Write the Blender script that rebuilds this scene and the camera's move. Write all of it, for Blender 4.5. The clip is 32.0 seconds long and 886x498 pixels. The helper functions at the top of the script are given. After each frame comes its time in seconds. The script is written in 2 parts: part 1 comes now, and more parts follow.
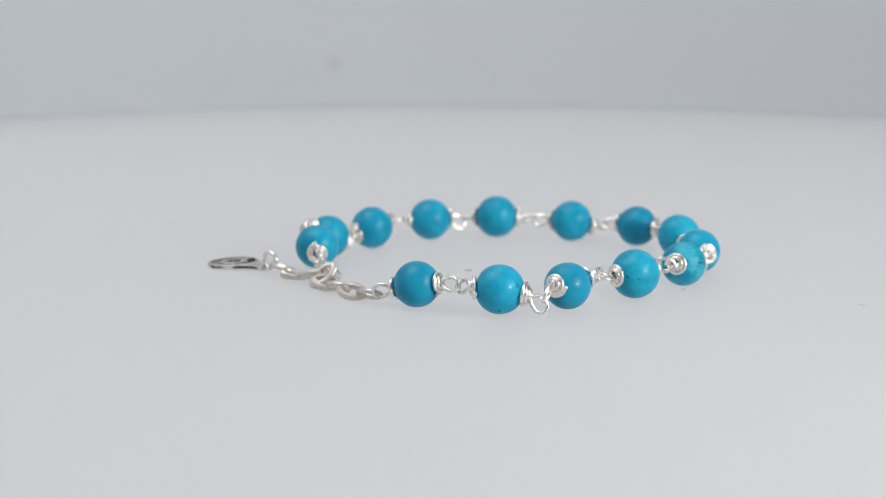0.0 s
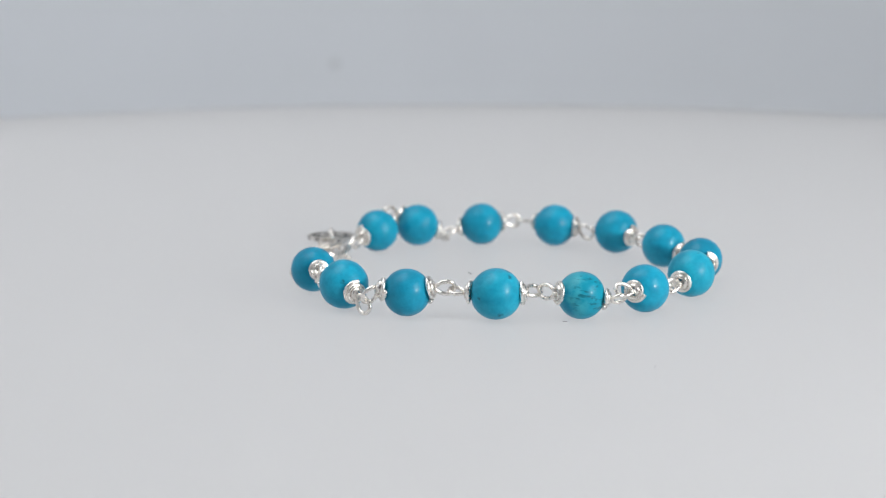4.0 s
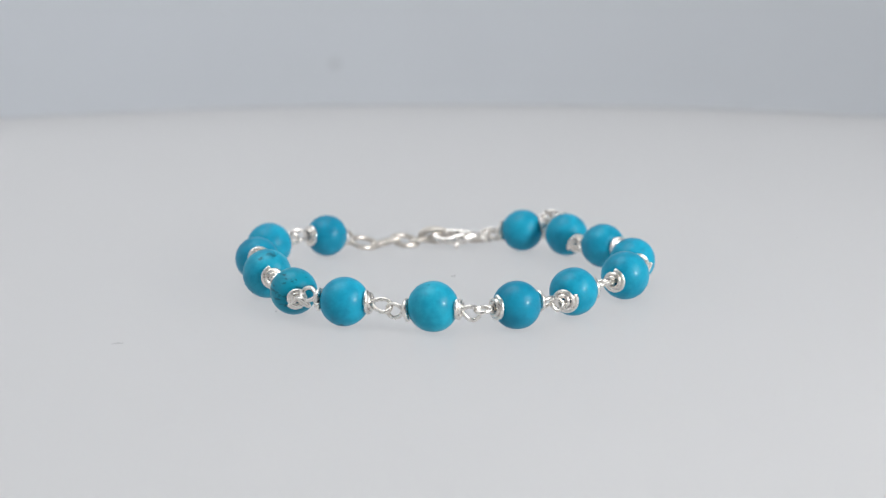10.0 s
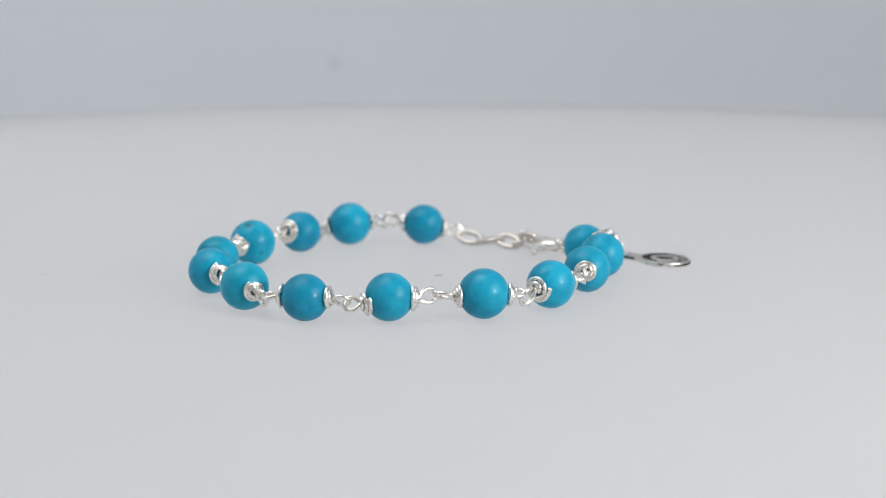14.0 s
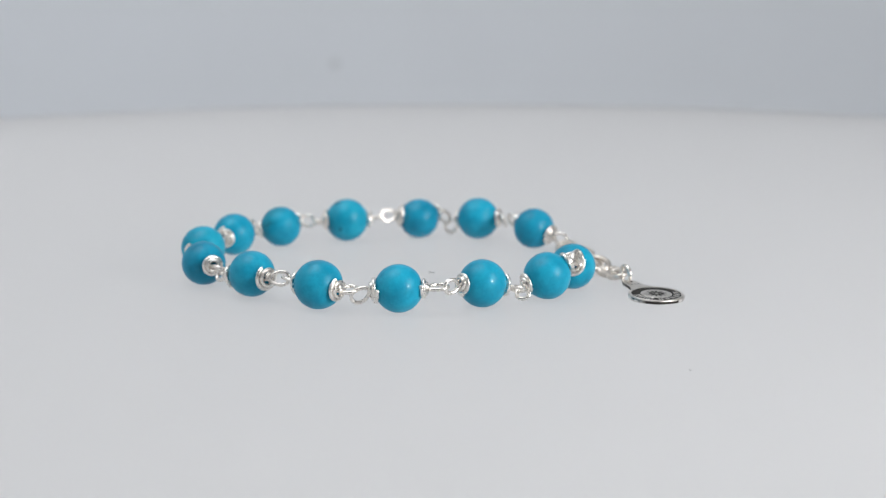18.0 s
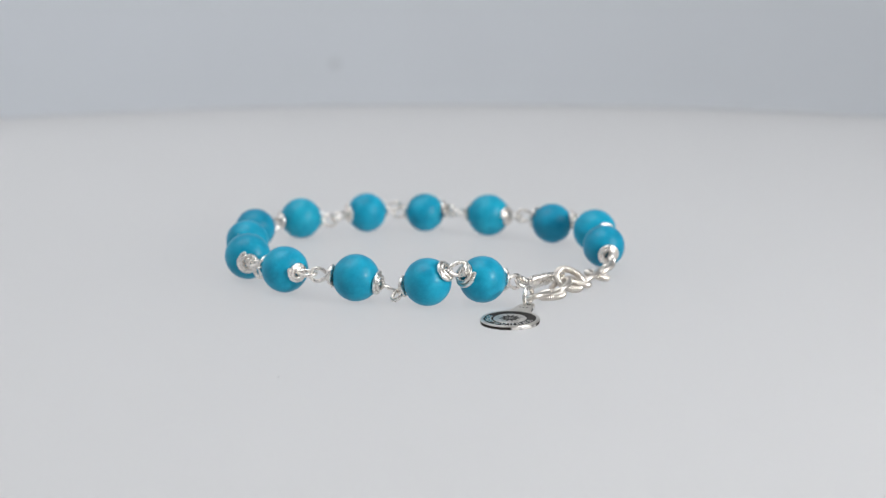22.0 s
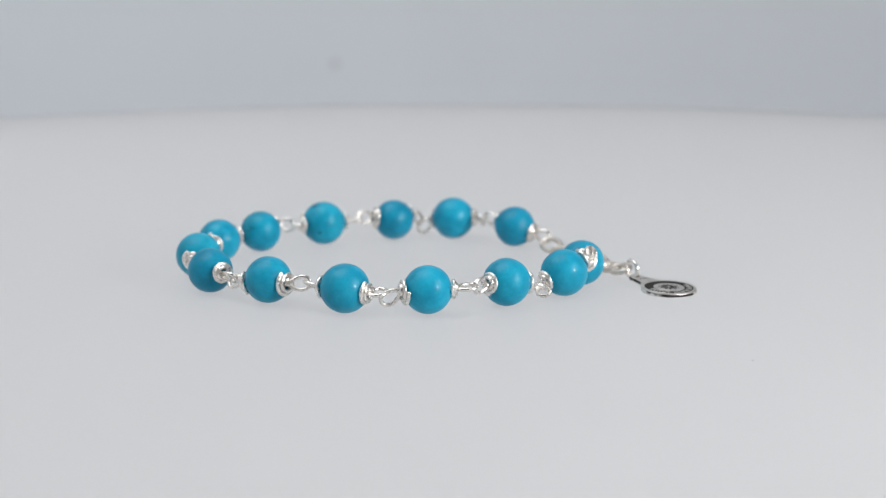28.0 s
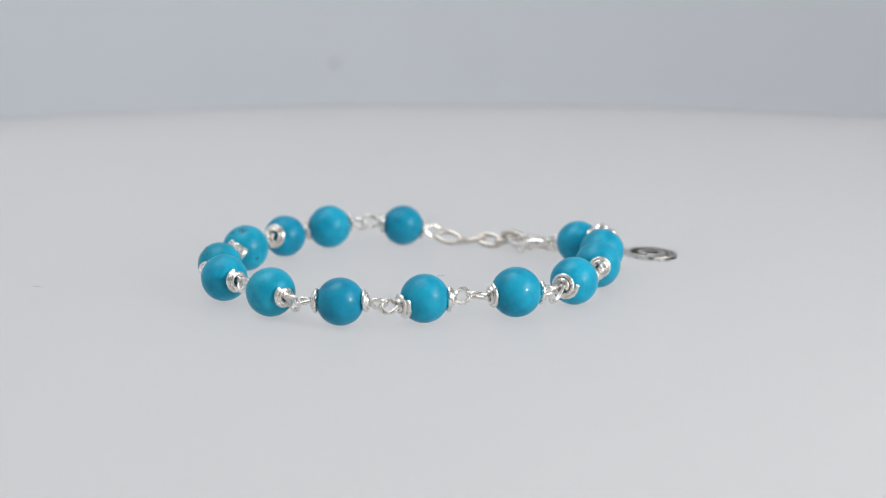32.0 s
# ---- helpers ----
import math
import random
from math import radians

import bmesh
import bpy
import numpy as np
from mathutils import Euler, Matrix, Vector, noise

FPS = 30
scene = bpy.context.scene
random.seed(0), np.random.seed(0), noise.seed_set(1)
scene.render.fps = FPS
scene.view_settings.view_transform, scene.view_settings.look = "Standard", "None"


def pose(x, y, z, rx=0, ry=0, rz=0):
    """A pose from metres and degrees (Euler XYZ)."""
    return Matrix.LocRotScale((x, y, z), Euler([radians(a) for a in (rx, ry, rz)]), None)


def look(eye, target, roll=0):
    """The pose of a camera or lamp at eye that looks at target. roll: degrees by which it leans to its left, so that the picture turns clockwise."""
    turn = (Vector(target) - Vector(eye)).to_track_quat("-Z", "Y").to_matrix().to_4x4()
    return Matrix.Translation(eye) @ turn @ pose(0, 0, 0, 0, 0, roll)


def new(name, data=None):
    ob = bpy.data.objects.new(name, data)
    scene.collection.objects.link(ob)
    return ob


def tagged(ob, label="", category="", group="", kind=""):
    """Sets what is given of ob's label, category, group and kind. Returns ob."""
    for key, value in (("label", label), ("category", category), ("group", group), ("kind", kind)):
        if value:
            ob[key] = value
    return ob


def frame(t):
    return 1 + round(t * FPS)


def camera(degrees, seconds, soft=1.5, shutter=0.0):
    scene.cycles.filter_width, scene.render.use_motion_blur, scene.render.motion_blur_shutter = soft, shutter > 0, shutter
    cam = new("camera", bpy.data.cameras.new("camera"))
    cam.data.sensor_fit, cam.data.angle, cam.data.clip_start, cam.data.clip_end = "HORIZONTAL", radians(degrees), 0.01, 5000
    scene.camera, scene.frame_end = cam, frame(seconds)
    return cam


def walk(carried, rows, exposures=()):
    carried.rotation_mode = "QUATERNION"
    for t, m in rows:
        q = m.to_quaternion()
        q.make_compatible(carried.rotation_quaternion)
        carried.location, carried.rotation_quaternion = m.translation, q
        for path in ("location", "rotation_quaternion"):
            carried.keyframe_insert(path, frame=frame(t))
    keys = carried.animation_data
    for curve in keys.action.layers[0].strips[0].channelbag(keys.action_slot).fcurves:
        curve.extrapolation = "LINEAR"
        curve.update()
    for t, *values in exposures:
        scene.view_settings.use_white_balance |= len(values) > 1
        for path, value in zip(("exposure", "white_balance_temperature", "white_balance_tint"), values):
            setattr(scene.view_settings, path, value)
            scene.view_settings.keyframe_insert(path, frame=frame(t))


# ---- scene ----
cam = camera(27.62, 32.0, soft=1.2)
cam.data.dof.use_dof = True
cam.data.dof.focus_distance = 0.297
cam.data.dof.aperture_fstop = 20.0
EYE = Vector((0.0, -0.32536, 0.06776))
VIEW = Vector((-0.00466, 0.98156, -0.19108))
walk(cam, [(0.0, look(EYE, EYE + VIEW, -0.067)), (32.0, look(EYE, EYE + VIEW, -0.067))])

# ---- light: a white photo tent with a softbox above, two lamps at the side, and a light table below ----
world = bpy.data.worlds.new("world")
scene.world = world
world.use_nodes = True
world.node_tree.nodes["Background"].inputs[0].default_value = (0.80, 0.88, 1.0, 1)
world.node_tree.nodes["Background"].inputs[1].default_value = 0.05


def area_lamp(name, eye, target, size, power, colour, shape="RECTANGLE", size_y=None):
    data = bpy.data.lights.new(name, "AREA")
    data.shape, data.size, data.energy, data.color = shape, size, power, colour
    if size_y:
        data.size_y = size_y
    ob = new(name, data)
    ob.matrix_world = look(eye, target)
    return ob


area_lamp("softbox_lamp", (-0.23, 0.02, 0.66), (-0.20, 0.03, 0), 0.50, 2.48, (0.98, 0.99, 1.0), "RECTANGLE", 0.55)
area_lamp("side_lamp", (0.47, -0.30, 0.26), (-0.1, -0.25, 0.0), 0.40, 1.9, (0.99, 0.995, 1.0), "RECTANGLE", 0.40)
area_lamp("small_lamp", (0.286, -0.256, 0.113), (0, 0, 0), 0.022, 0.82, (1.0, 0.99, 0.97), "DISK")
area_lamp("light_table_lamp", (0, 0, -0.02), (0, 0, 0.0), 0.554, 0.374, (0.94, 0.955, 1.0), "DISK")
scene.view_settings.exposure = 0.0


# ---- materials ----
def material(name, colour, rough, metal=0.0):
    m = bpy.data.materials.new(name)
    m.use_nodes = True
    b = m.node_tree.nodes["Principled BSDF"]
    b.inputs["Base Color"].default_value = (*colour, 1)
    b.inputs["Roughness"].default_value = rough
    b.inputs["Metallic"].default_value = metal
    return m, m.node_tree, b


def node(tree, kind, **values):
    n = tree.nodes.new(kind)
    for key, value in values.items():
        n.inputs[key.replace("_", " ")].default_value = value
    return n


def grain(tree, scale, detail=4.0, rough=0.55):
    coords = tree.nodes.new("ShaderNodeTexCoord")
    n = node(tree, "ShaderNodeTexNoise", Scale=scale, Detail=detail, Roughness=rough)
    tree.links.new(coords.outputs["Object"], n.inputs["Vector"])
    return n.outputs["Fac"]


def ramp(tree, fac, stops):
    r = tree.nodes.new("ShaderNodeValToRGB")
    while len(r.color_ramp.elements) < len(stops):
        r.color_ramp.elements.new(0.5)
    for e, (at, c) in zip(r.color_ramp.elements, stops):
        e.position, e.color = at, (*c, 1)
    tree.links.new(fac, r.inputs["Fac"])
    return r.outputs["Color"]


def bump(tree, bsdf, fac, strength, distance):
    n = node(tree, "ShaderNodeBump", Strength=strength, Distance=distance)
    tree.links.new(fac, n.inputs["Height"])
    tree.links.new(n.outputs["Normal"], bsdf.inputs["Normal"])


def mix(tree, fac, a, b, blend="MIX"):
    n = tree.nodes.new("ShaderNodeMix")
    n.data_type, n.blend_type = "RGBA", blend
    for value, socket in ((fac, n.inputs[0]), (a, n.inputs[6]), (b, n.inputs[7])):
        if isinstance(value, (int, float)):
            socket.default_value = value
        elif isinstance(value, tuple):
            socket.default_value = (*value, 1)
        else:
            tree.links.new(value, socket)
    return n.outputs[2]


def plain_surface(name, colour, rough, scale, spread=0.03):
    m, tree, b = material(name, colour, rough)
    low = tuple(c * (1 - spread) for c in colour)
    high = tuple(c * (1 + spread) for c in colour)
    tree.links.new(ramp(tree, grain(tree, scale), [(0.3, low), (0.7, high)]), b.inputs["Base Color"])
    bump(tree, b, grain(tree, scale * 12), 0.05, 0.0005)
    return m


def facing(tree, vector, way):
    """From 0 to 1 towards the side of a bead that lies along a direction."""
    d = tree.nodes.new("ShaderNodeVectorMath")
    d.operation = "DOT_PRODUCT"
    d.inputs[1].default_value = Vector(way) / 0.004
    tree.links.new(vector, d.inputs[0])
    r = tree.nodes.new("ShaderNodeMapRange")
    r.interpolation_type = "SMOOTHSTEP"
    r.inputs[1].default_value, r.inputs[2].default_value = -0.1, 0.55
    tree.links.new(d.outputs["Value"], r.inputs[0])
    return r.outputs[0]


def turquoise(name, base, light, vein, vein_at, patch=0.5, spots=(), sides=None):
    m, tree, b = material(name, base, 0.40)
    b.inputs["Coat Weight"].default_value, b.inputs["Coat Roughness"].default_value = 0.16, 0.12
    b.inputs["Specular IOR Level"].default_value = 0.14
    coords = tree.nodes.new("ShaderNodeTexCoord")
    shift = tree.nodes.new("ShaderNodeObjectInfo")
    move = tree.nodes.new("ShaderNodeVectorMath")
    move.operation = "ADD"
    tree.links.new(coords.outputs["Object"], move.inputs[0])
    wide = tree.nodes.new("ShaderNodeVectorMath")
    wide.operation = "SCALE"
    wide.inputs["Scale"].default_value = 0.1
    comb = tree.nodes.new("ShaderNodeCombineXYZ")
    for k in range(3):
        tree.links.new(shift.outputs["Random"], comb.inputs[k])
    tree.links.new(comb.outputs[0], wide.inputs[0])
    tree.links.new(wide.outputs[0], move.inputs[1])
    cloud = node(tree, "ShaderNodeTexNoise", Scale=330.0, Detail=5.0, Roughness=0.6)
    fine = node(tree, "ShaderNodeTexNoise", Scale=2100.0, Detail=4.0, Roughness=0.65)
    cracks = node(tree, "ShaderNodeTexNoise", Scale=420.0, Detail=8.0, Roughness=0.62)
    for n in (cloud, fine, cracks):
        tree.links.new(move.outputs[0], n.inputs["Vector"])
    if sides:  # one face crossed by long dark veins, another clouded pale
        long = tree.nodes.new("ShaderNodeVectorMath")
        long.operation = "MULTIPLY"
        long.inputs[1].default_value = (0.9, 1.6, 3.4)
        tree.links.new(move.outputs[0], long.inputs[0])
        tree.links.new(long.outputs[0], cracks.inputs["Vector"])
    body = ramp(tree, cloud.outputs["Fac"], [(0.35, base), (0.35 + patch * 0.5, light)])
    speck = ramp(tree, fine.outputs["Fac"], [(0.3, (0.78, 0.82, 0.85)), (0.65, (1.0, 1.0, 1.0))])
    body = mix(tree, 0.6, body, speck, "MULTIPLY")
    dark = ramp(tree, cracks.outputs["Fac"], [(vein_at - 0.05, (0.9, 0.9, 0.9)), (vein_at + 0.015, (0, 0, 0))])
    if sides:
        veined, pale = [facing(tree, coords.outputs["Object"], way) for way in sides]
        body = mix(tree, mix(tree, veined, (0, 0, 0), (0.65, 0.65, 0.65)), body, (0.003, 0.27, 0.375))
        patches = ramp(tree, cloud.outputs["Fac"], [(0.42, (0, 0, 0)), (0.60, (0.85, 0.85, 0.85))])
        body = mix(tree, mix(tree, pale, (0, 0, 0), patches), body, (0.05, 0.40, 0.50))
        dark = mix(tree, veined, (0, 0, 0), dark)
    body = mix(tree, dark, body, vein)
    for at, size in spots:
        away = tree.nodes.new("ShaderNodeVectorMath")
        away.operation = "DISTANCE"
        away.inputs[1].default_value = at
        tree.links.new(coords.outputs["Object"], away.inputs[0])
        near = node(tree, "ShaderNodeMath")
        near.operation = "DIVIDE"
        tree.links.new(away.outputs["Value"], near.inputs[0])
        near.inputs[1].default_value = size
        rough_edge = node(tree, "ShaderNodeMath")
        rough_edge.operation = "MULTIPLY_ADD"
        tree.links.new(fine.outputs["Fac"], rough_edge.inputs[0])
        rough_edge.inputs[1].default_value = 2.2
        tree.links.new(near.outputs[0], rough_edge.inputs[2])
        scaled = node(tree, "ShaderNodeMath")
        scaled.operation = "MULTIPLY"
        tree.links.new(rough_edge.outputs[0], scaled.inputs[0])
        scaled.inputs[1].default_value = 0.3
        mask = ramp(tree, scaled.outputs[0], [(0.40, (0.85, 0.85, 0.85)), (0.56, (0, 0, 0))])
        body = mix(tree, mask, body, vein)
    tone = node(tree, "ShaderNodeHueSaturation", Saturation=1.0)
    span = node(tree, "ShaderNodeMapRange")
    span.inputs[3].default_value, span.inputs[4].default_value = 0.91, 1.0
    tree.links.new(shift.outputs["Random"], span.inputs[0])
    tree.links.new(span.outputs[0], tone.inputs["Value"])
    tree.links.new(body, tone.inputs["Color"])
    tree.links.new(tone.outputs["Color"], b.inputs["Base Color"])
    bump(tree, b, cracks.outputs["Fac"], 0.12, 0.0003)
    return m


def silver(name, colour, rough, wear):
    m, tree, b = material(name, colour, rough, 1.0)
    dull = tuple(c * 0.86 for c in colour)
    tree.links.new(ramp(tree, grain(tree, 900.0), [(0.35, dull), (0.6, colour)]), b.inputs["Base Color"])
    r = node(tree, "ShaderNodeMapRange")
    r.inputs[3].default_value, r.inputs[4].default_value = rough * 0.7, rough * 1.4
    tree.links.new(grain(tree, 1500.0), r.inputs[0])
    tree.links.new(r.outputs[0], b.inputs["Roughness"])
    bump(tree, b, grain(tree, 2500.0), wear, 0.0001)
    return m


VEIN = (0.008, 0.10, 0.15)
PLAIN_STONE = ((0.006, 0.273, 0.429), (0.013, 0.362, 0.540), VEIN, 0.29)
DEEP_STONE = ((0.006, 0.225, 0.365), (0.010, 0.294, 0.456), VEIN, 0.30)
PALE_STONE = ((0.007, 0.295, 0.446), (0.018, 0.388, 0.549), VEIN, 0.28)
SPOT_STONE = ((0.006, 0.295, 0.453), (0.017, 0.388, 0.557), VEIN, 0.31)
VEIN_STONE = ((0.006, 0.273, 0.429), (0.013, 0.362, 0.540), (0.006, 0.13, 0.185), 0.432, True)
SILVER = silver("polished_silver", (0.89, 0.85, 0.80), 0.26, 0.06)
LINK_SILVER = silver("brushed_silver", (0.73, 0.68, 0.62), 0.33, 0.15)
TAG_SILVER = silver("worn_silver", (0.66, 0.63, 0.59), 0.36, 0.12)
OXIDE = plain_surface("oxidised_silver", (0.035, 0.033, 0.031), 0.75, 900.0, 0.25)
OXIDE.node_tree.nodes["Principled BSDF"].inputs["Specular IOR Level"].default_value = 0.12
# tag edge: bright silver broken by near-black patches from noise
EDGE_SILVER, edge_tree, edge_bsdf = material("mottled_edge", (0.5, 0.5, 0.5), 0.5, 1.0)
edge_tree.links.new(ramp(edge_tree, grain(edge_tree, 320.0, 2.0), [(0.46, (0.82, 0.80, 0.77)), (0.54, (0.06, 0.055, 0.05))]), edge_bsdf.inputs["Base Color"])
PLATE_WHITE = plain_surface("white_opal_acrylic", (0.23, 0.23, 0.23), 0.5, 14.0, 0.012)
opal_tree = PLATE_WHITE.node_tree  # half of the light from the lamp below comes through
opal_mix = opal_tree.nodes.new("ShaderNodeMixShader")
opal_through = node(opal_tree, "ShaderNodeBsdfTranslucent", Color=(0.95, 0.95, 0.95, 1))
opal_mix.inputs[0].default_value = 0.5
opal_tree.links.new(opal_tree.nodes["Principled BSDF"].outputs[0], opal_mix.inputs[1])
opal_tree.links.new(opal_through.outputs[0], opal_mix.inputs[2])
opal_tree.links.new(opal_mix.outputs[0], opal_tree.nodes["Material Output"].inputs["Surface"])
HOUSING = plain_surface("white_lacquered_metal", (0.84, 0.84, 0.84), 0.6, 20.0, 0.02)
PAPER = plain_surface("pale_grey_paper", (0.702, 0.728, 0.762), 0.85, 6.0, 0.015)
# dark grey for the unseen front wall, set to cut fill from the front
DIM = plain_surface("dark_surround_grey", (0.21, 0.21, 0.215), 0.9, 9.0, 0.05)
CLOTH = plain_surface("white_tent_cloth", (0.80, 0.81, 0.83), 0.9, 9.0, 0.02)
# chosen grey so the unseen right wall bounces less light
BOUNCE_CUT_GREY = plain_surface("bounce_cutting_grey", (0.42, 0.43, 0.43), 0.9, 9.0, 0.03)
GREY_DUST = material("grey_fibre", (0.30, 0.30, 0.31), 0.8)[0]
# grey of the disc that stands in for a spot on the camera's sensor
SENSOR_SPOT = material("sensor_spot_grey", (0.60, 0.62, 0.64), 0.85)[0]


# ---- mesh tools (lengths in millimetres, scaled to metres at the end) ----
MM = 0.001


def mesh_from(name, verts, faces, mat, smooth=True):
    me = bpy.data.meshes.new(name)
    me.from_pydata([Vector(v) * MM for v in verts], [], faces)
    me.materials.append(mat)
    for p in me.polygons:
        p.use_smooth = smooth
    me.update()
    return me


def part(name, me, parent, m=None, label=""):
    ob = new(name, me)
    ob.parent = parent
    if m is not None:
        ob.matrix_basis = m
    return tagged(ob, label) if label else ob


def tube(points, radius, closed=False, sides=12, twist=None, flat=1.0):
    """A round wire along points. radius: a number or a function of (u, angle). flat squeezes it across its second axis."""
    pts = [Vector(q) for q in points]
    n = len(pts)
    tans = []
    for i in range(n):
        a = pts[(i - 1) % n] if closed or i else pts[0]
        b = pts[(i + 1) % n] if closed or i < n - 1 else pts[-1]
        tans.append((b - a).normalized())
    side = tans[0].orthogonal().normalized()
    frames = []
    for i in range(n):
        side = (side - tans[i] * side.dot(tans[i])).normalized()
        frames.append((side.copy(), tans[i].cross(side)))
    if closed:
        end = (frames[-1][0] - tans[0] * frames[-1][0].dot(tans[0])).normalized()
        off = math.atan2(end.dot(frames[0][1]), end.dot(frames[0][0]))
    else:
        off = 0.0
    verts, faces = [], []
    for i in range(n):
        s, t = frames[i]
        for k in range(sides):
            a = 2 * math.pi * k / sides
            b = a - off * i / n
            r = radius(i / n if closed else i / (n - 1), a) if callable(radius) else radius
            verts.append(pts[i] + (s * math.cos(b) + t * math.sin(b) * flat) * r)
    rings = n if closed else n - 1
    for i in range(rings):
        j = (i + 1) % n
        for k in range(sides):
            l = (k + 1) % sides
            faces.append((i * sides + k, i * sides + l, j * sides + l, j * sides + k))
    if not closed:
        for base, cap, sign in ((0, pts[0] - tans[0] * 0.12, 1), ((n - 1) * sides, pts[-1] + tans[-1] * 0.12, -1)):
            verts.append(cap)
            top = len(verts) - 1
            for k in range(sides):
                l = (k + 1) % sides
                faces.append((top, base + l, base + k) if sign > 0 else (top, base + k, base + l))
    return verts, faces


def join(*pieces):
    verts, faces = [], []
    for v, f in pieces:
        o = len(verts)
        verts += list(v)
        faces += [tuple(i + o for i in face) for face in f]
    return verts, faces


def ball(radius, rings=32, sides=48, squash=None, centre=(0, 0, 0)):
    verts, faces = [], []
    c = Vector(centre)
    for i in range(1, rings):
        a = math.pi * i / rings
        for k in range(sides):
            b = 2 * math.pi * k / sides
            d = Vector((math.cos(a), math.sin(a) * math.cos(b), math.sin(a) * math.sin(b)))
            verts.append(c + d * (radius * (squash(d) if squash else 1.0)))
    for i in range(rings - 2):
        for k in range(sides):
            l = (k + 1) % sides
            faces.append((i * sides + k, i * sides + l, (i + 1) * sides + l, (i + 1) * sides + k))
    verts += [c + Vector((radius, 0, 0)), c - Vector((radius, 0, 0))]
    a, b = len(verts) - 2, len(verts) - 1
    for k in range(sides):
        l = (k + 1) % sides
        faces.append((a, l, k))
        faces.append((b, (rings - 2) * sides + k, (rings - 2) * sides + l))
    return verts, faces


def axes(origin, along, roll=0.0):
    """A pose in millimetres whose x axis runs along a direction, rolled about it (degrees)."""
    x = Vector(along).normalized()
    up = Vector((0, 0, 1)) if abs(x.z) < 0.9 else Vector((0, 1, 0))
    y = up.cross(x).normalized()
    z = x.cross(y)
    m = Matrix((x, y, z)).transposed().to_4x4()
    return Matrix.Translation(Vector(origin) * MM) @ m @ Matrix.Rotation(radians(roll), 4, "X")


# ---- the setting ----
def sheet(name, corners, thick, mat, label):
    a, b, c, d = [Vector(q) for q in corners]
    n = (b - a).cross(d - a).normalized() * thick
    verts = [a, b, c, d, a - n, b - n, c - n, d - n]
    faces = [(0, 1, 2, 3), (7, 6, 5, 4), (0, 4, 5, 1), (1, 5, 6, 2), (2, 6, 7, 3), (3, 7, 4, 0)]
    return tagged(new(name, mesh_from(name, verts, faces, mat, False)), label, kind="structure")


X0, X1, Y0, Y1, Z0, Z1 = -520, 520, -560, 560, -110, 720
sheet("floor", [(X0, Y0, Z0), (X1, Y0, Z0), (X1, Y1, Z0), (X0, Y1, Z0)], 6, CLOTH, "white cloth floor of the photo tent")
sheet("ceiling", [(X0, Y0, Z1), (X0, Y1, Z1), (X1, Y1, Z1), (X1, Y0, Z1)], 6, CLOTH, "white cloth ceiling of the photo tent")
sheet("wall_back", [(X0, Y1, Z0), (X1, Y1, Z0), (X1, Y1, Z1), (X0, Y1, Z1)], 6, PAPER, "plain pale grey paper backdrop")
# unseen; added dark to give the silver dark reflections and the beads less fill
sheet("wall_front", [(X0, Y0, Z0), (X0, Y0, Z1), (X1, Y0, Z1), (X1, Y0, Z0)], 6, DIM, "unseen dark wall behind the camera, added for dark reflections")
sheet("wall_left", [(X0, Y0, Z0), (X0, Y1, Z0), (X0, Y1, Z1), (X0, Y0, Z1)], 6, CLOTH, "white cloth side of the photo tent")
# made-up grey side, out of view: dims the right of the backdrop
sheet("wall_right", [(X1, Y0, Z0), (X1, Y0, Z1), (X1, Y1, Z1), (X1, Y1, Z0)], 6, BOUNCE_CUT_GREY, "unseen right wall, grey to cut the light it bounces")


# added disc on the backdrop in place of a spot on the camera's sensor
part("smudge", mesh_from("smudge", [(-57.0 + 2.6 * math.cos(k * 0.52), Y1 - 0.3, -11.9 + 2.6 * math.sin(k * 0.52)) for k in range(12)], [tuple(range(12))], SENSOR_SPOT), bpy.data.objects["wall_back"], None, "small faint grey disc standing in for a camera sensor spot")


def lathe(profile, top=True, bottom=True, sides=192):
    verts, faces = [], []
    for r, z in profile:
        for k in range(sides):
            a = 2 * math.pi * k / sides
            verts.append((r * math.cos(a), r * math.sin(a), z))
    for i in range(len(profile) - 1):
        for k in range(sides):
            l = (k + 1) % sides
            faces.append((i * sides + k, (i + 1) * sides + k, (i + 1) * sides + l, i * sides + l))
    if top:
        faces.append(tuple(range(sides)))
    if bottom:
        faces.append(tuple(reversed(range((len(profile) - 1) * sides, len(profile) * sides))))
    return verts, faces


turntable = new("turntable")
tagged(turntable, "round white back-lit milky acrylic turntable plate, slowly turning", "turntable")
part("plate", mesh_from("plate", *lathe([(276.5, 0), (278, -0.5), (278.6, -1.6), (278.6, -8.4), (278.3, -9)], bottom=False), PLATE_WHITE, False), turntable)
part("lamp_housing", mesh_from("lamp_housing", *lathe([(277.6, -9.1), (279.6, -9.1), (279.6, -24), (20, -24), (20, -22), (277.6, -22), (277.6, -9.1)], False, False), HOUSING, False), turntable, None, "round white housing under the plate")
part("foot", mesh_from("foot", *lathe([(120, -24.1), (120, -104), (150, -108), (150, -110)]), HOUSING, False), turntable)


DUST = []


def speck(x, y, length, width, turn):
    """A dust fibre that lies on the plate and turns with it."""
    v, f = tube([(-length / 2, 0, 0), (-length / 6, width * 0.5, 0), (length / 6, -width * 0.3, 0), (length / 2, width * 0.2, 0)], width / 2, sides=6)
    ob = tagged(new("dust_fibre", mesh_from("dust_fibre", v, f, GREY_DUST)), "tiny grey dust fibre on the white plate", "dust fibre", "dust on the plate")
    DUST.append((ob, pose(x * MM, y * MM, width * 0.45 * MM, 0, 0, turn)))


speck(-1.7, -3.2, 1.2, 0.16, 20)
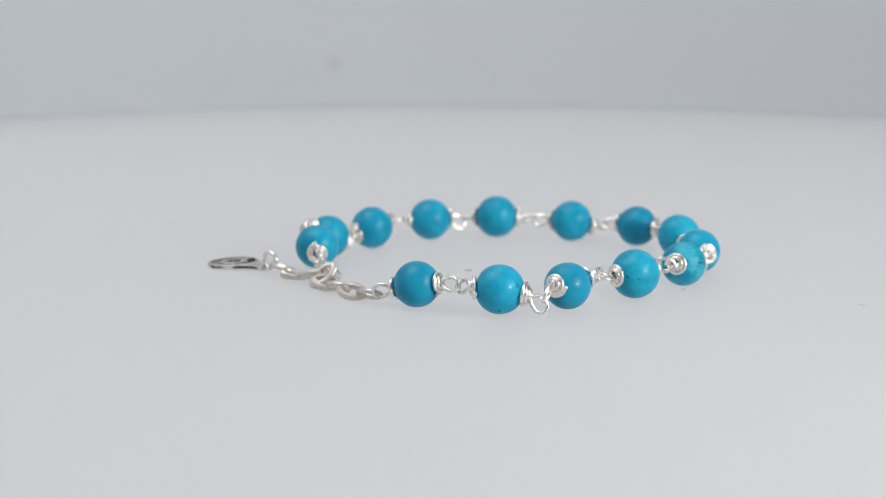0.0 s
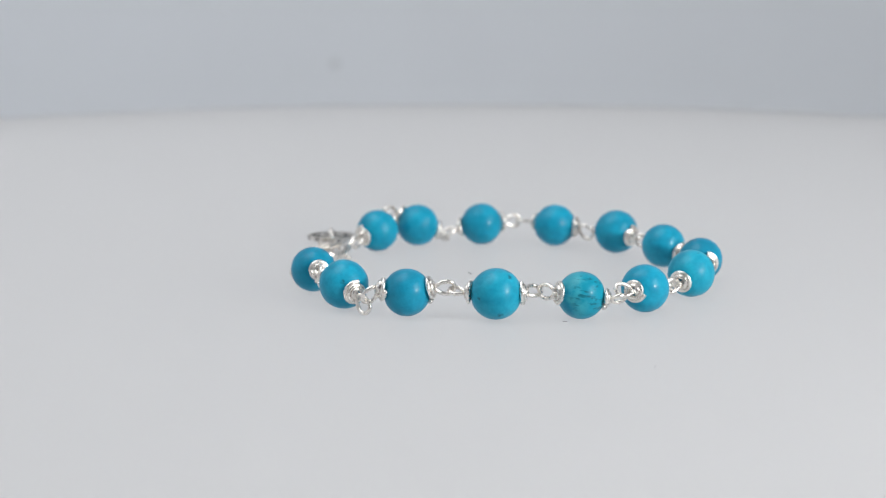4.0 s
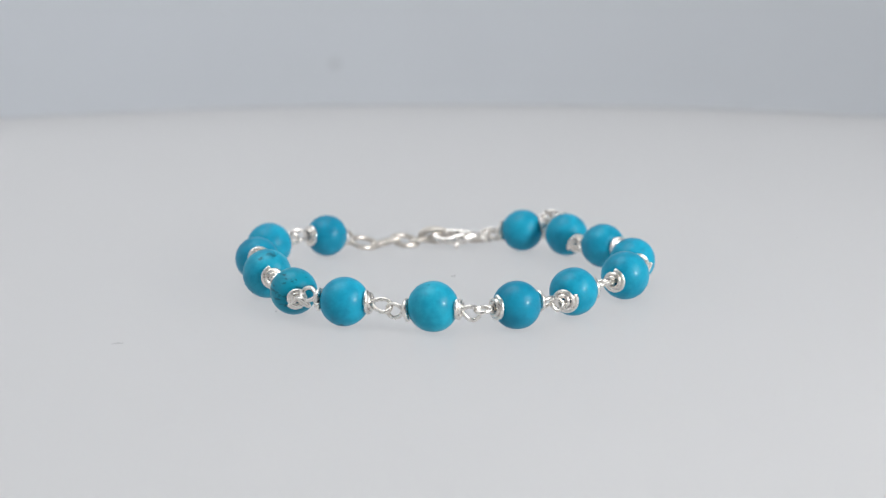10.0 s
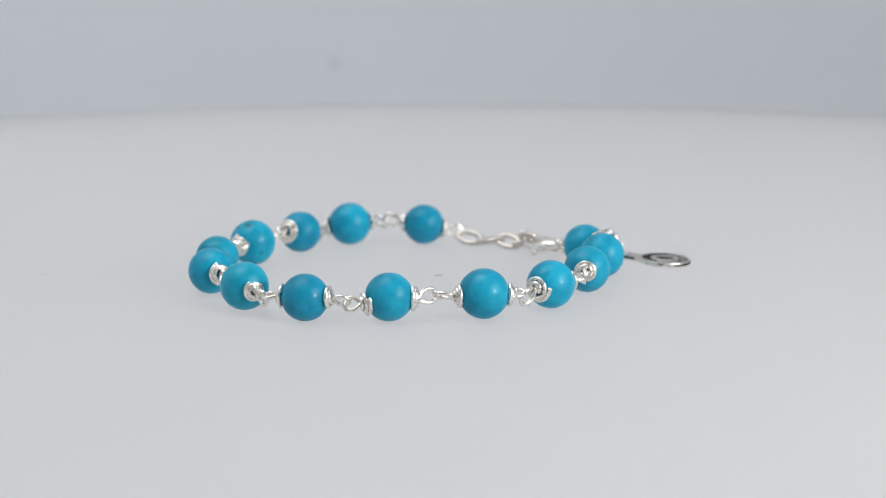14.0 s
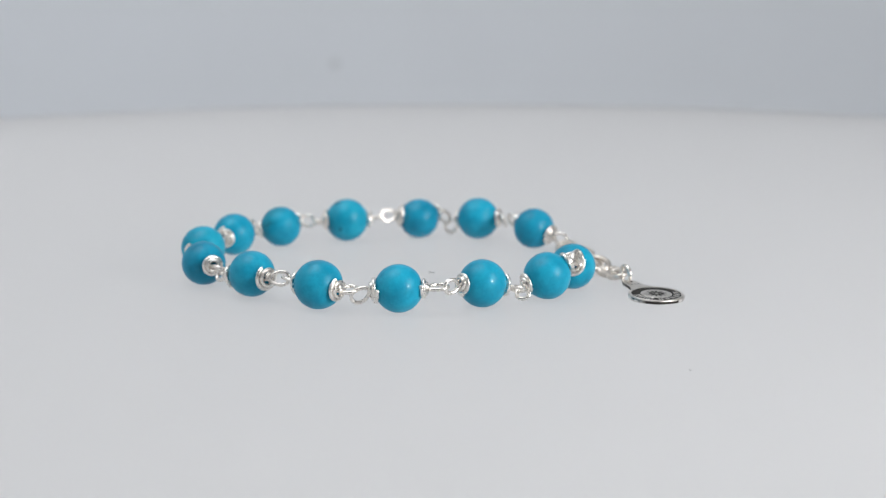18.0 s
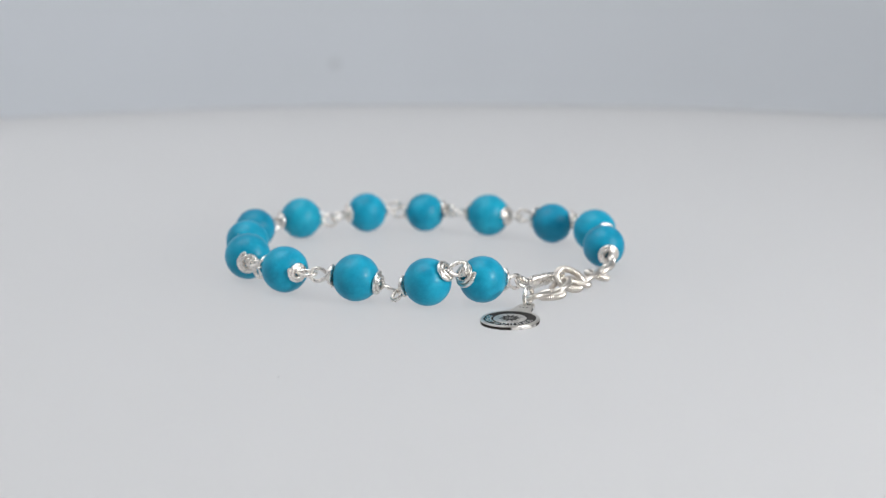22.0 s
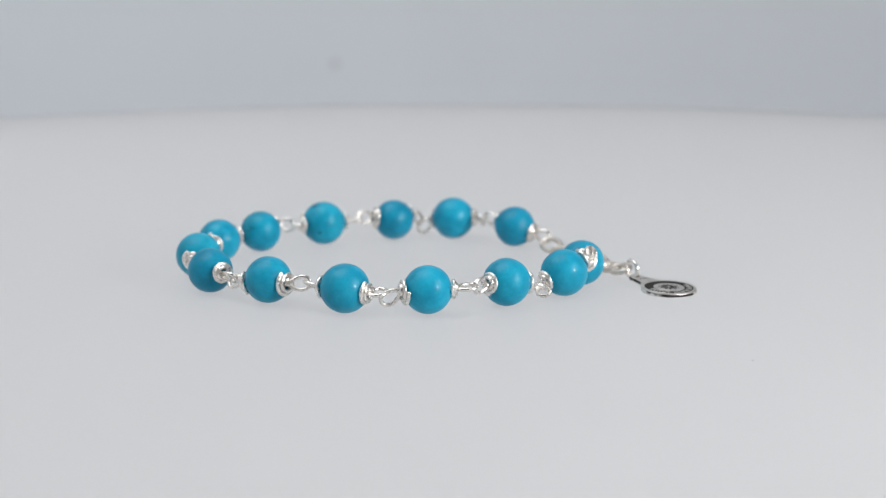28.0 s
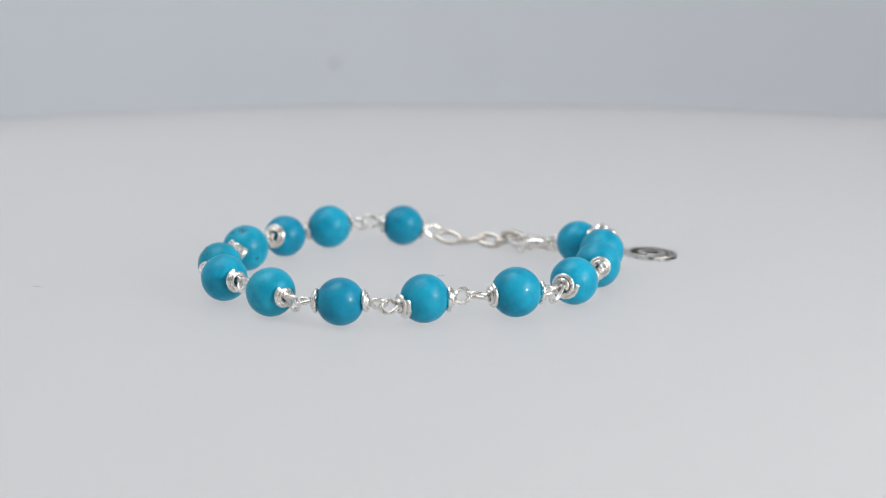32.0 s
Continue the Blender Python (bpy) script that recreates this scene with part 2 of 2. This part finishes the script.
speck(-42.2, -10.5, 0.6, 0.13, 70)
speck(77.8, -10.0, 0.4, 0.07, 30)
speck(-73.0, -16.0, 1.6, 0.06, 160)


# ---- the bracelet ----
bracelet = new("bracelet")
tagged(bracelet, "turquoise bead bracelet with coiled silver links, lying closed", "bracelet")

# centre x, y, radius, stone
BEADS = [
    (23.43, 10.06, 3.975, PLAIN_STONE), (27.59, 1.35, 4.03, PLAIN_STONE), (26.44, -11.38, 4.02, PLAIN_STONE),
    (22.06, -25.30, 4.03, PLAIN_STONE), (12.39, -35.11, 4.12, PLAIN_STONE), (-2.41, -39.91, 3.97, PLAIN_STONE),
    (-15.85, -42.54, 3.87, DEEP_STONE), (-28.02, -36.66, 4.05, PALE_STONE), (-37.68, -25.35, 3.96, PLAIN_STONE),
    (-40.50, -13.61, 3.88, VEIN_STONE), (-38.13, 0.15, 4.19, SPOT_STONE), (-32.78, 14.04, 3.91, DEEP_STONE),
    (-25.29, 23.43, 4.11, PLAIN_STONE), (-10.94, 26.85, 3.89, DEEP_STONE),
]
# the middle of each wire loop, two for each bead: on the clasp's side, then on the chain's side
RINGS = [
    (18.1, 15.5, 2.6), (27.5, 7.5, 6.3), (28.1, 7.3, 6.7), (27.7, -3.8, 1.8),
    (27.5, -4.9, 2.5), (26.9, -18.1, 4.4), (26.3, -19.7, 4.4), (18.6, -31.3, 2.7),
    (17.6, -32.1, 3.9), (5.7, -37.1, 4.0), (3.9, -37.2, 4.0), (-8.0, -42.8, 3.2),
    (-9.7, -42.4, 3.6), (-22.0, -41.9, 3.8), (-23.6, -41.2, 3.3), (-32.3, -31.7, 3.0),
    (-33.3, -30.4, 3.7), (-41.6, -20.3, 4.8), (-42.1, -19.4, 3.4), (-39.1, -7.6, 4.6),
    (-37.5, -6.9, 4.6), (-35.8, 6.2, 4.5), (-34.8, 7.6, 4.9), (-32.5, 20.3, 3.5),
    (-31.8, 21.0, 1.65), (-19.2, 25.5, 4.3), (-17.9, 26.5, 4.7), (-4.9, 29.1, 2.4),
]


def spiral_cap(radius, end, hand, wide=1.0, tall=0.4, turns=2.3, tail=0.25):
    """A stepped coil of wire that cups the end of a bead; x runs outwards along the bead's axis, from the bead's centre.
    end: where its outer end lies about the axis, in degrees."""
    pts = []
    steps = 78
    for i in range(steps + 1):
        u = i / steps
        r = (0.64 + (1.92 - 0.64) * u ** 0.85) * wide
        a = radians(end) - hand * 2 * math.pi * turns * (1 - u)
        x = math.sqrt(radius ** 2 - (r * 0.95) ** 2) + 0.36 + tall * (1 - u) ** 1.1
        pts.append((x, r * math.cos(a), r * math.sin(a)))
    last, before = Vector(pts[-1]), Vector(pts[-3])
    go = (last - before).normalized()
    for k in (0.25, 0.5, 0.75, 1.0):
        pts.append(last + go * k * tail - Vector((0.0, last.y, last.z)) * 0.06 * k * tail)
    return tube(pts, lambda u, a: 0.365 * (1 + 0.05 * math.sin(9 * u + 2 * a)), sides=10)


def eye_loop(length, width, start):
    """A teardrop of wire that begins on the bead's axis at x = start and reaches length further."""
    pts = [(start - 1.0, 0.0, 0.14), (start - 0.4, 0.03, 0.16)]
    steps = 34
    for i in range(steps + 1):
        a = 2 * math.pi * i / steps
        s = (1 - math.cos(a)) / 2
        bulge = math.sin(a) * (1.0 - 0.22 * math.cos(a))
        pts.append((start + 0.05 + (length - 0.3) * s, width * bulge, 0.14 * math.cos(a / 2)))
    pts.append((start - 0.35, -0.12, -0.2))
    return tube(pts, 0.345, sides=10)


# how each bead's two wire loops are turned about its axis, in degrees
ROLLS = [(90, 60), (85, 8), (155, 85), (5, 75), (10, 25), (70, 120), (130, 165), (100, 85), (45, 125), (135, 90), (30, 160), (100, 55), (70, 110), (75, 80)]
# which way the two coiled caps of each bead point
CAP_WAYS = [
    (-0.64, 0.76, -0.12), (0.73, -0.61, 0.33),
    (0.31, 0.8, 0.5), (-0.11, -0.96, -0.27),
    (0.17, 0.97, -0.17), (0.08, -0.99, 0.08),
    (0.68, 0.73, 0.05), (-0.41, -0.91, -0.01),
    (0.94, 0.32, -0.09), (-0.91, -0.42, -0.06),
    (0.98, 0.19, -0.05), (-0.83, -0.53, -0.17),
    (1.0, -0.09, 0.04), (-1.0, 0.02, 0.0),
    (0.64, -0.77, -0.02), (-0.73, 0.66, -0.19),
    (0.66, -0.75, 0.02), (-0.75, 0.66, 0.09),
    (-0.39, -0.92, -0.09), (-0.15, 0.98, 0.14),
    (-0.26, -0.96, 0.03), (0.35, 0.94, 0.01),
    (-0.38, -0.9, 0.2), (-0.0, 0.98, 0.2),
    (-0.94, -0.29, -0.16), (0.79, 0.61, 0.1),
    (-0.98, -0.11, 0.13), (0.91, 0.35, -0.21),
]
# caps that are narrower or wider than the rest
CAP_WIDTHS = {(0, 1): 1.08, (3, 1): 1.12, (3, -1): 0.84, (7, -1): 0.84, (9, -1): 0.85, (8, 1): 0.92, (10, -1): 0.93, (5, 1): 1.06, (11, -1): 1.1, (5, -1): 1.08}
# where a cap's outer wire end shows, in degrees about its axis
CAP_ENDS = {(11, 1): 340, (12, -1): 85, (10, -1): 125, (9, -1): 225, (3, 1): 345, (3, -1): 160, (4, -1): 110, (0, 1): 5, (13, 1): 255, (11, -1): 255}
LONG_ENDS = {(11, 1): 0.7, (3, 1): 0.9, (10, -1): 0.7, (0, 1): 0.6, (12, -1): 0.5}
# caps wound as a taller cone
TALL_CAPS = {(12, -1): 0.85, (11, 1): 0.75, (5, 1): 0.6, (2, 1): 0.5, (9, 1): 0.3, (8, -1): 0.3, (6, 1): 0.32}
# dark pits in a few stones: bead, direction from its centre, size in millimetres
PITS = [
    (10, (-0.02, -0.46, 0.88), 1.4), (10, (-0.50, -0.42, 0.74), 0.65), (10, (-0.17, 0.97, 0.06), 0.5), (10, (-0.60, 0.80, -0.03), 0.45),
    (10, (0.18, 0.93, -0.32), 0.65), (10, (-0.72, 0.01, -0.69), 0.75), (10, (0.63, -0.71, -0.32), 0.6), (12, (-0.95, 0.16, 0.28), 0.6),
    (12, (-0.36, 0.57, -0.74), 0.5), (8, (-0.34, -0.37, -0.86), 0.8), (7, (-0.31, -0.18, 0.93), 0.3),
]


BEAD_LABELS = {6: "deep blue turquoise bead", 9: "turquoise bead with dark streaks", 10: "large turquoise bead with black pits", 11: "deep blue turquoise bead", 12: "turquoise bead with a small pit", 13: "deep blue turquoise bead"}


def bead(index):
    x, y, r, stone = BEADS[index]
    r *= 1.01
    c = Vector((x, y, r))
    before, after = Vector(RINGS[2 * index]), Vector(RINGS[2 * index + 1])
    axis = (after - before).normalized()
    rng = random.Random(40 + index)
    wobble = Vector((rng.uniform(-9, 9), rng.uniform(-9, 9), rng.uniform(-9, 9)))

    def shape(d):
        uneven = 1 + 0.012 * noise.noise(d * 1.3 + wobble)
        return uneven * (1 - 0.03 * max(0.0, abs(d.x) - 0.88) / 0.12)

    m = axes(c, axis)
    inverse = m.inverted()
    pits = [(inverse @ ((c + Vector(d) * r) * MM), size * MM) for i, d, size in PITS if i == index]
    sides = [inverse.to_3x3() @ Vector(q) for q in ((-0.72, -0.60, 0.35), (-0.42, 0.80, 0.30))] if len(stone) > 4 else None
    ob = part("bead", mesh_from("bead", *ball(r, squash=shape), turquoise("turquoise", *stone[:4], 0.5, pits, sides)), bracelet, m, BEAD_LABELS.get(index, ""))
    for sign, ring in ((-1, before), (1, after)):
        way = Vector(CAP_WAYS[2 * index + (sign > 0)]).normalized()
        end = CAP_ENDS.get((index, sign), rng.uniform(0, 360))
        tall = TALL_CAPS.get((index, sign), 0.4)
        cap = spiral_cap(r, end, sign, CAP_WIDTHS.get((index, sign), 0.96), tall, 1.75 + 0.8 * tall, LONG_ENDS.get((index, sign), 0.2))
        part("coil_cap", mesh_from("coil_cap", *cap, SILVER), ob, inverse @ axes(c, way), "coiled silver wire cap")
        neck = c + way * (r + 0.45 + tall)
        reach = (ring - neck).length
        go = (ring - neck).normalized() if reach > 0.5 else way
        roll = ROLLS[index][0 if sign < 0 else 1]
        length = max(2.6, min(3.7, reach + 1.48))
        part("eye_loop", mesh_from("eye_loop", *eye_loop(length, 1.1, 0.0), SILVER), ob,
             inverse @ axes(neck, go, roll), "bent silver wire loop")
    return ob


for i in range(len(BEADS)):
    bead(i)


def oval(length, width, wire, ridged):
    pts = []
    steps = 352 if ridged else 40
    for i in range(steps):
        a = 2 * math.pi * i / steps
        pts.append((length / 2 * math.cos(a) * (1 - 0.06 * math.sin(a) ** 2), width / 2 * math.sin(a), 0))
    if ridged:
        return tube(pts, lambda u, a: wire * (1 + 0.10 * math.copysign(abs(math.sin(2 * math.pi * 44 * u + a)) ** 0.6, math.sin(2 * math.pi * 44 * u + a))), True, 12)
    return tube(pts, wire, True, 10)


# chain, from the last bead to the tag: centre, direction, roll, ridged
CHAIN = [
    ((-1.9, 28.0, 1.35), (4.3, -1.2, -0.8), 28, False),
    ((2.5, 27.2, 1.1), (4.4, -0.9, 0.9), -12, True),
    ((6.3, 26.0, 1.25), (4.0, -1.7, -0.8), 28, False),
    ((10.1, 24.7, 1.35), (4.2, -1.5, 0.9), -10, True),
    ((11.7, 23.4, 2.15), (-0.82, 0.57, 0.0), 40, True),
    ((15.4, 22.3, 1.75), (4.3, -0.5, -1.0), 19, False),
    ((19.8, 21.5, 1.05), (4.3, -1.3, 0.0), 3, True),
    ((24.0, 19.7, 1.65), (4.2, -1.6, 0.3), 19, False),
]
for centre, way, roll, ridged in CHAIN:
    size = (5.5, 4.7, 0.6) if roll == 40 else (5.0, 3.5, 0.58) if ridged else (5.1, 3.1, 0.50)
    part("chain_link", mesh_from("chain_link", *oval(*size, ridged), LINK_SILVER), bracelet, axes(centre, way, roll),
         "ridged silver chain link" if ridged else "smooth silver chain link")
part("jump_ring", mesh_from("jump_ring", *oval(3.5, 3.0, 0.37, False), SILVER), bracelet, axes((27.7, 18.6, 2.35), (0.97, -0.22, 0.1), 90))


def smooth_line(points, steps=8):
    """A Catmull-Rom curve through points."""
    pts = [Vector(q) for q in points]
    pts = [pts[0] * 2 - pts[1]] + pts + [pts[-1] * 2 - pts[-2]]
    out = []
    for i in range(1, len(pts) - 2):
        a, b, c, d = pts[i - 1:i + 3]
        for k in range(steps):
            t = k / steps
            out.append(0.5 * (2 * b + (c - a) * t + (2 * a - 5 * b + 4 * c - d) * t * t + (3 * b - a - 3 * c + d) * t ** 3))
    return out + [pts[-2]]


def clasp():
    """A lobster clasp: x runs from its eye to its hook, y towards its lever."""
    root = smooth_line([(0.4, 0.0, 0), (1.5, -0.1, 0), (2.8, -0.4, 0), (4.2, -0.75, 0), (5.6, -1.1, 0), (7.0, -1.15, 0), (8.3, -0.85, 0), (9.1, -0.15, 0), (9.3, 0.6, 0), (8.8, 1.05, 0), (8.2, 1.15, 0)], 10)
    body = tube(root, lambda u, a: 0.50 + 0.55 * math.exp(-((u - 0.27) / 0.14) ** 2) + 0.18 * math.sin(math.pi * u), sides=18)
    ob = part("clasp", mesh_from("clasp", *body, SILVER), bracelet, axes(CLASP_EYE, Vector(CLASP_HOOK) - Vector(CLASP_EYE), CLASP_ROLL), "polished silver lobster clasp")
    lever = tube(smooth_line([(1.8, 0.3, 0), (3.2, 0.7, 0), (5.2, 1.05, 0), (7.0, 1.15, 0), (8.1, 1.15, 0)]), lambda u, a: 0.62 - 0.10 * u, sides=12)
    part("lever", mesh_from("lever", *lever, SILVER), ob)
    part("thumb_knob", mesh_from("thumb_knob", *join(tube([(4.5, -0.7, 0), (4.8, -1.7, 0), (5.0, -2.3, 0)], 0.32), ball(0.52, 12, 16, centre=(5.05, -2.65, 0))), SILVER), ob)
    part("eye", mesh_from("eye", *oval(2.2, 2.0, 0.36, False), SILVER), ob, pose(-0.2 * MM, 0, 0, 80, 0, 0))
    return ob


CLASP_EYE, CLASP_HOOK, CLASP_ROLL = (18.0, 16.1, 2.7), (10.1, 21.7, 2.3), 142
clasp()


def tag():
    """A flat round tag with a tapering neck, x from the hole to the disc."""
    ob = new("tag")
    ob.parent = bracelet
    ob.matrix_basis = axes((37.75, 17.2, 0.06), (9.4, -1.5, -0.45))
    tagged(ob, "round silver tag with a blackened ring and a small star")
    R, top, neck = 4.85, 0.72, -9.3
    outline = []
    for i in range(41):
        a = radians(-142 + 284 * i / 40)
        outline.append((R * math.cos(a), R * math.sin(a)))
    for u, half in ((0.12, 2.35), (0.3, 1.85), (0.55, 1.5), (0.8, 1.3)):
        outline.append((-3.82 + (neck + 3.82) * u, half))
    for i in range(9):
        a = radians(90 + 180 * i / 8)
        outline.append((neck + 1.2 * math.cos(a), 1.2 * math.sin(a)))
    for u, half in ((0.8, 1.3), (0.55, 1.5), (0.3, 1.85), (0.12, 2.35)):
        outline.append((-3.82 + (neck + 3.82) * u, -half))
    bm = bmesh.new()
    edges = []
    for ring in (outline, [(neck + 0.72 * math.cos(k * math.pi / 10), 0.72 * math.sin(k * math.pi / 10)) for k in range(20)]):
        low = [bm.verts.new((x * MM, y * MM, 0)) for x, y in ring]
        edges += [bm.edges.new((low[k - 1], low[k])) for k in range(len(low))]
    bmesh.ops.triangle_fill(bm, edges=edges, use_beauty=True)
    up = bmesh.ops.extrude_face_region(bm, geom=list(bm.faces))
    bmesh.ops.translate(bm, vec=(0, 0, top * MM), verts=[v for v in up["geom"] if isinstance(v, bmesh.types.BMVert)])
    bmesh.ops.recalc_face_normals(bm, faces=bm.faces)
    edges = [e for e in bm.edges if len(e.link_faces) == 2 and e.calc_face_angle(0) > 1.0]
    bmesh.ops.bevel(bm, geom=edges, offset=0.14 * MM, segments=2, affect="EDGES", profile=0.6)
    me = bpy.data.meshes.new("tag_body")
    bm.to_mesh(me)
    bm.free()
    me.materials.append(TAG_SILVER)
    me.materials.append(EDGE_SILVER)
    for p in me.polygons:
        p.material_index = 1 if abs(p.normal.z) < 0.2 else 0
    part("tag_body", me, ob)
    part("dark_ring", mesh_from("dark_ring", *flat_ring(2.7, 4.35, top + 0.02, 0.02), OXIDE, False), ob, None, "blackened ring sunk in the tag")
    part("rim", mesh_from("rim", *flat_ring(4.3, 4.74, top + 0.09, 0.1), TAG_SILVER, False), ob)
    part("centre_disc", mesh_from("centre_disc", *flat_ring(0.0, 2.72, top + 0.09, 0.1), TAG_SILVER, False), ob)
    verts, faces = [], []
    for i in range(12):
        a, b = 2 * math.pi * i / 12, math.pi / 12
        o = len(verts)
        z = top + 0.1
        verts += [(0.15 * math.cos(a), 0.15 * math.sin(a), z), (1.1 * math.cos(a - b * 0.9), 1.1 * math.sin(a - b * 0.9), z),
                  (2.05 * math.cos(a), 2.05 * math.sin(a), z), (1.1 * math.cos(a + b * 0.9), 1.1 * math.sin(a + b * 0.9), z)]
        faces.append((o, o + 1, o + 2, o + 3))
    part("star", mesh_from("star", verts, faces, OXIDE, False), ob, None, "dark twelve-pointed star")
    for y in (-0.62, 0.0, 0.62):
        part("punch_mark", mesh_from("punch_mark", *flat_ring(0.0, 0.17, top + 0.012, 0.01, 12), OXIDE, False), ob, pose(-7.1 * MM, y * MM, 0))
    bar = block(0.95, 0.24, 0.08)
    rng = random.Random(5)
    for a in [-92, -76, -60, -44] + [-18 + 20 * i for i in range(6)]:
        for k in (-4, 4):
            part("letter_bar", mesh_from("letter_bar", *bar, SILVER, False), ob,
                 pose(3.55 * math.cos(radians(a + k)) * MM, 3.55 * math.sin(radians(a + k)) * MM, (top + 0.06) * MM, 0, 0, a + rng.uniform(-18, 18)))
    return ob


def flat_ring(inner, outer, z, deep, sides=64):
    """A raised flat ring with its top at z and a slightly chamfered edge."""
    inner = max(inner, 0.01)
    chamfer = min(0.05, deep / 2)
    profile = [(inner, z - deep), (inner, z), (outer - chamfer, z), (outer, z - chamfer), (outer, z - deep)]
    verts = [(r * math.cos(2 * math.pi * k / sides), r * math.sin(2 * math.pi * k / sides), h) for r, h in profile for k in range(sides)]
    faces = []
    for i in range(4):
        for k in range(sides):
            l = (k + 1) % sides
            faces.append((i * sides + k, (i + 1) * sides + k, (i + 1) * sides + l, i * sides + l))
    return verts, faces


def block(x, y, z):
    v = [(a * x / 2, b * y / 2, c * z / 2) for a in (-1, 1) for b in (-1, 1) for c in (-1, 1)]
    return v, [(0, 1, 3, 2), (4, 6, 7, 5), (0, 4, 5, 1), (2, 3, 7, 6), (0, 2, 6, 4), (1, 5, 7, 3)]


tag()


# ---- movement: the plate turns steadily one way, then back ----
def motions():
    turn_back = 22.6333
    times = [float(t) for t in range(0, 22)] + [22.0, 22.4, 22.5667, turn_back, 22.7, 22.8667] + [23.2, 24.0] + [float(t) for t in range(25, 33)]
    rows = []
    for t in times:
        gone = t if t <= turn_back else 2 * 22.625 - t
        rows.append((t, pose(0, 0, 0, 0, 0, 146.25 - 11.25 * gone)))
    walk(turntable, rows)
    walk(bracelet, rows)
    for ob, lying in DUST:
        walk(ob, [(t, m @ lying) for t, m in rows])


motions()
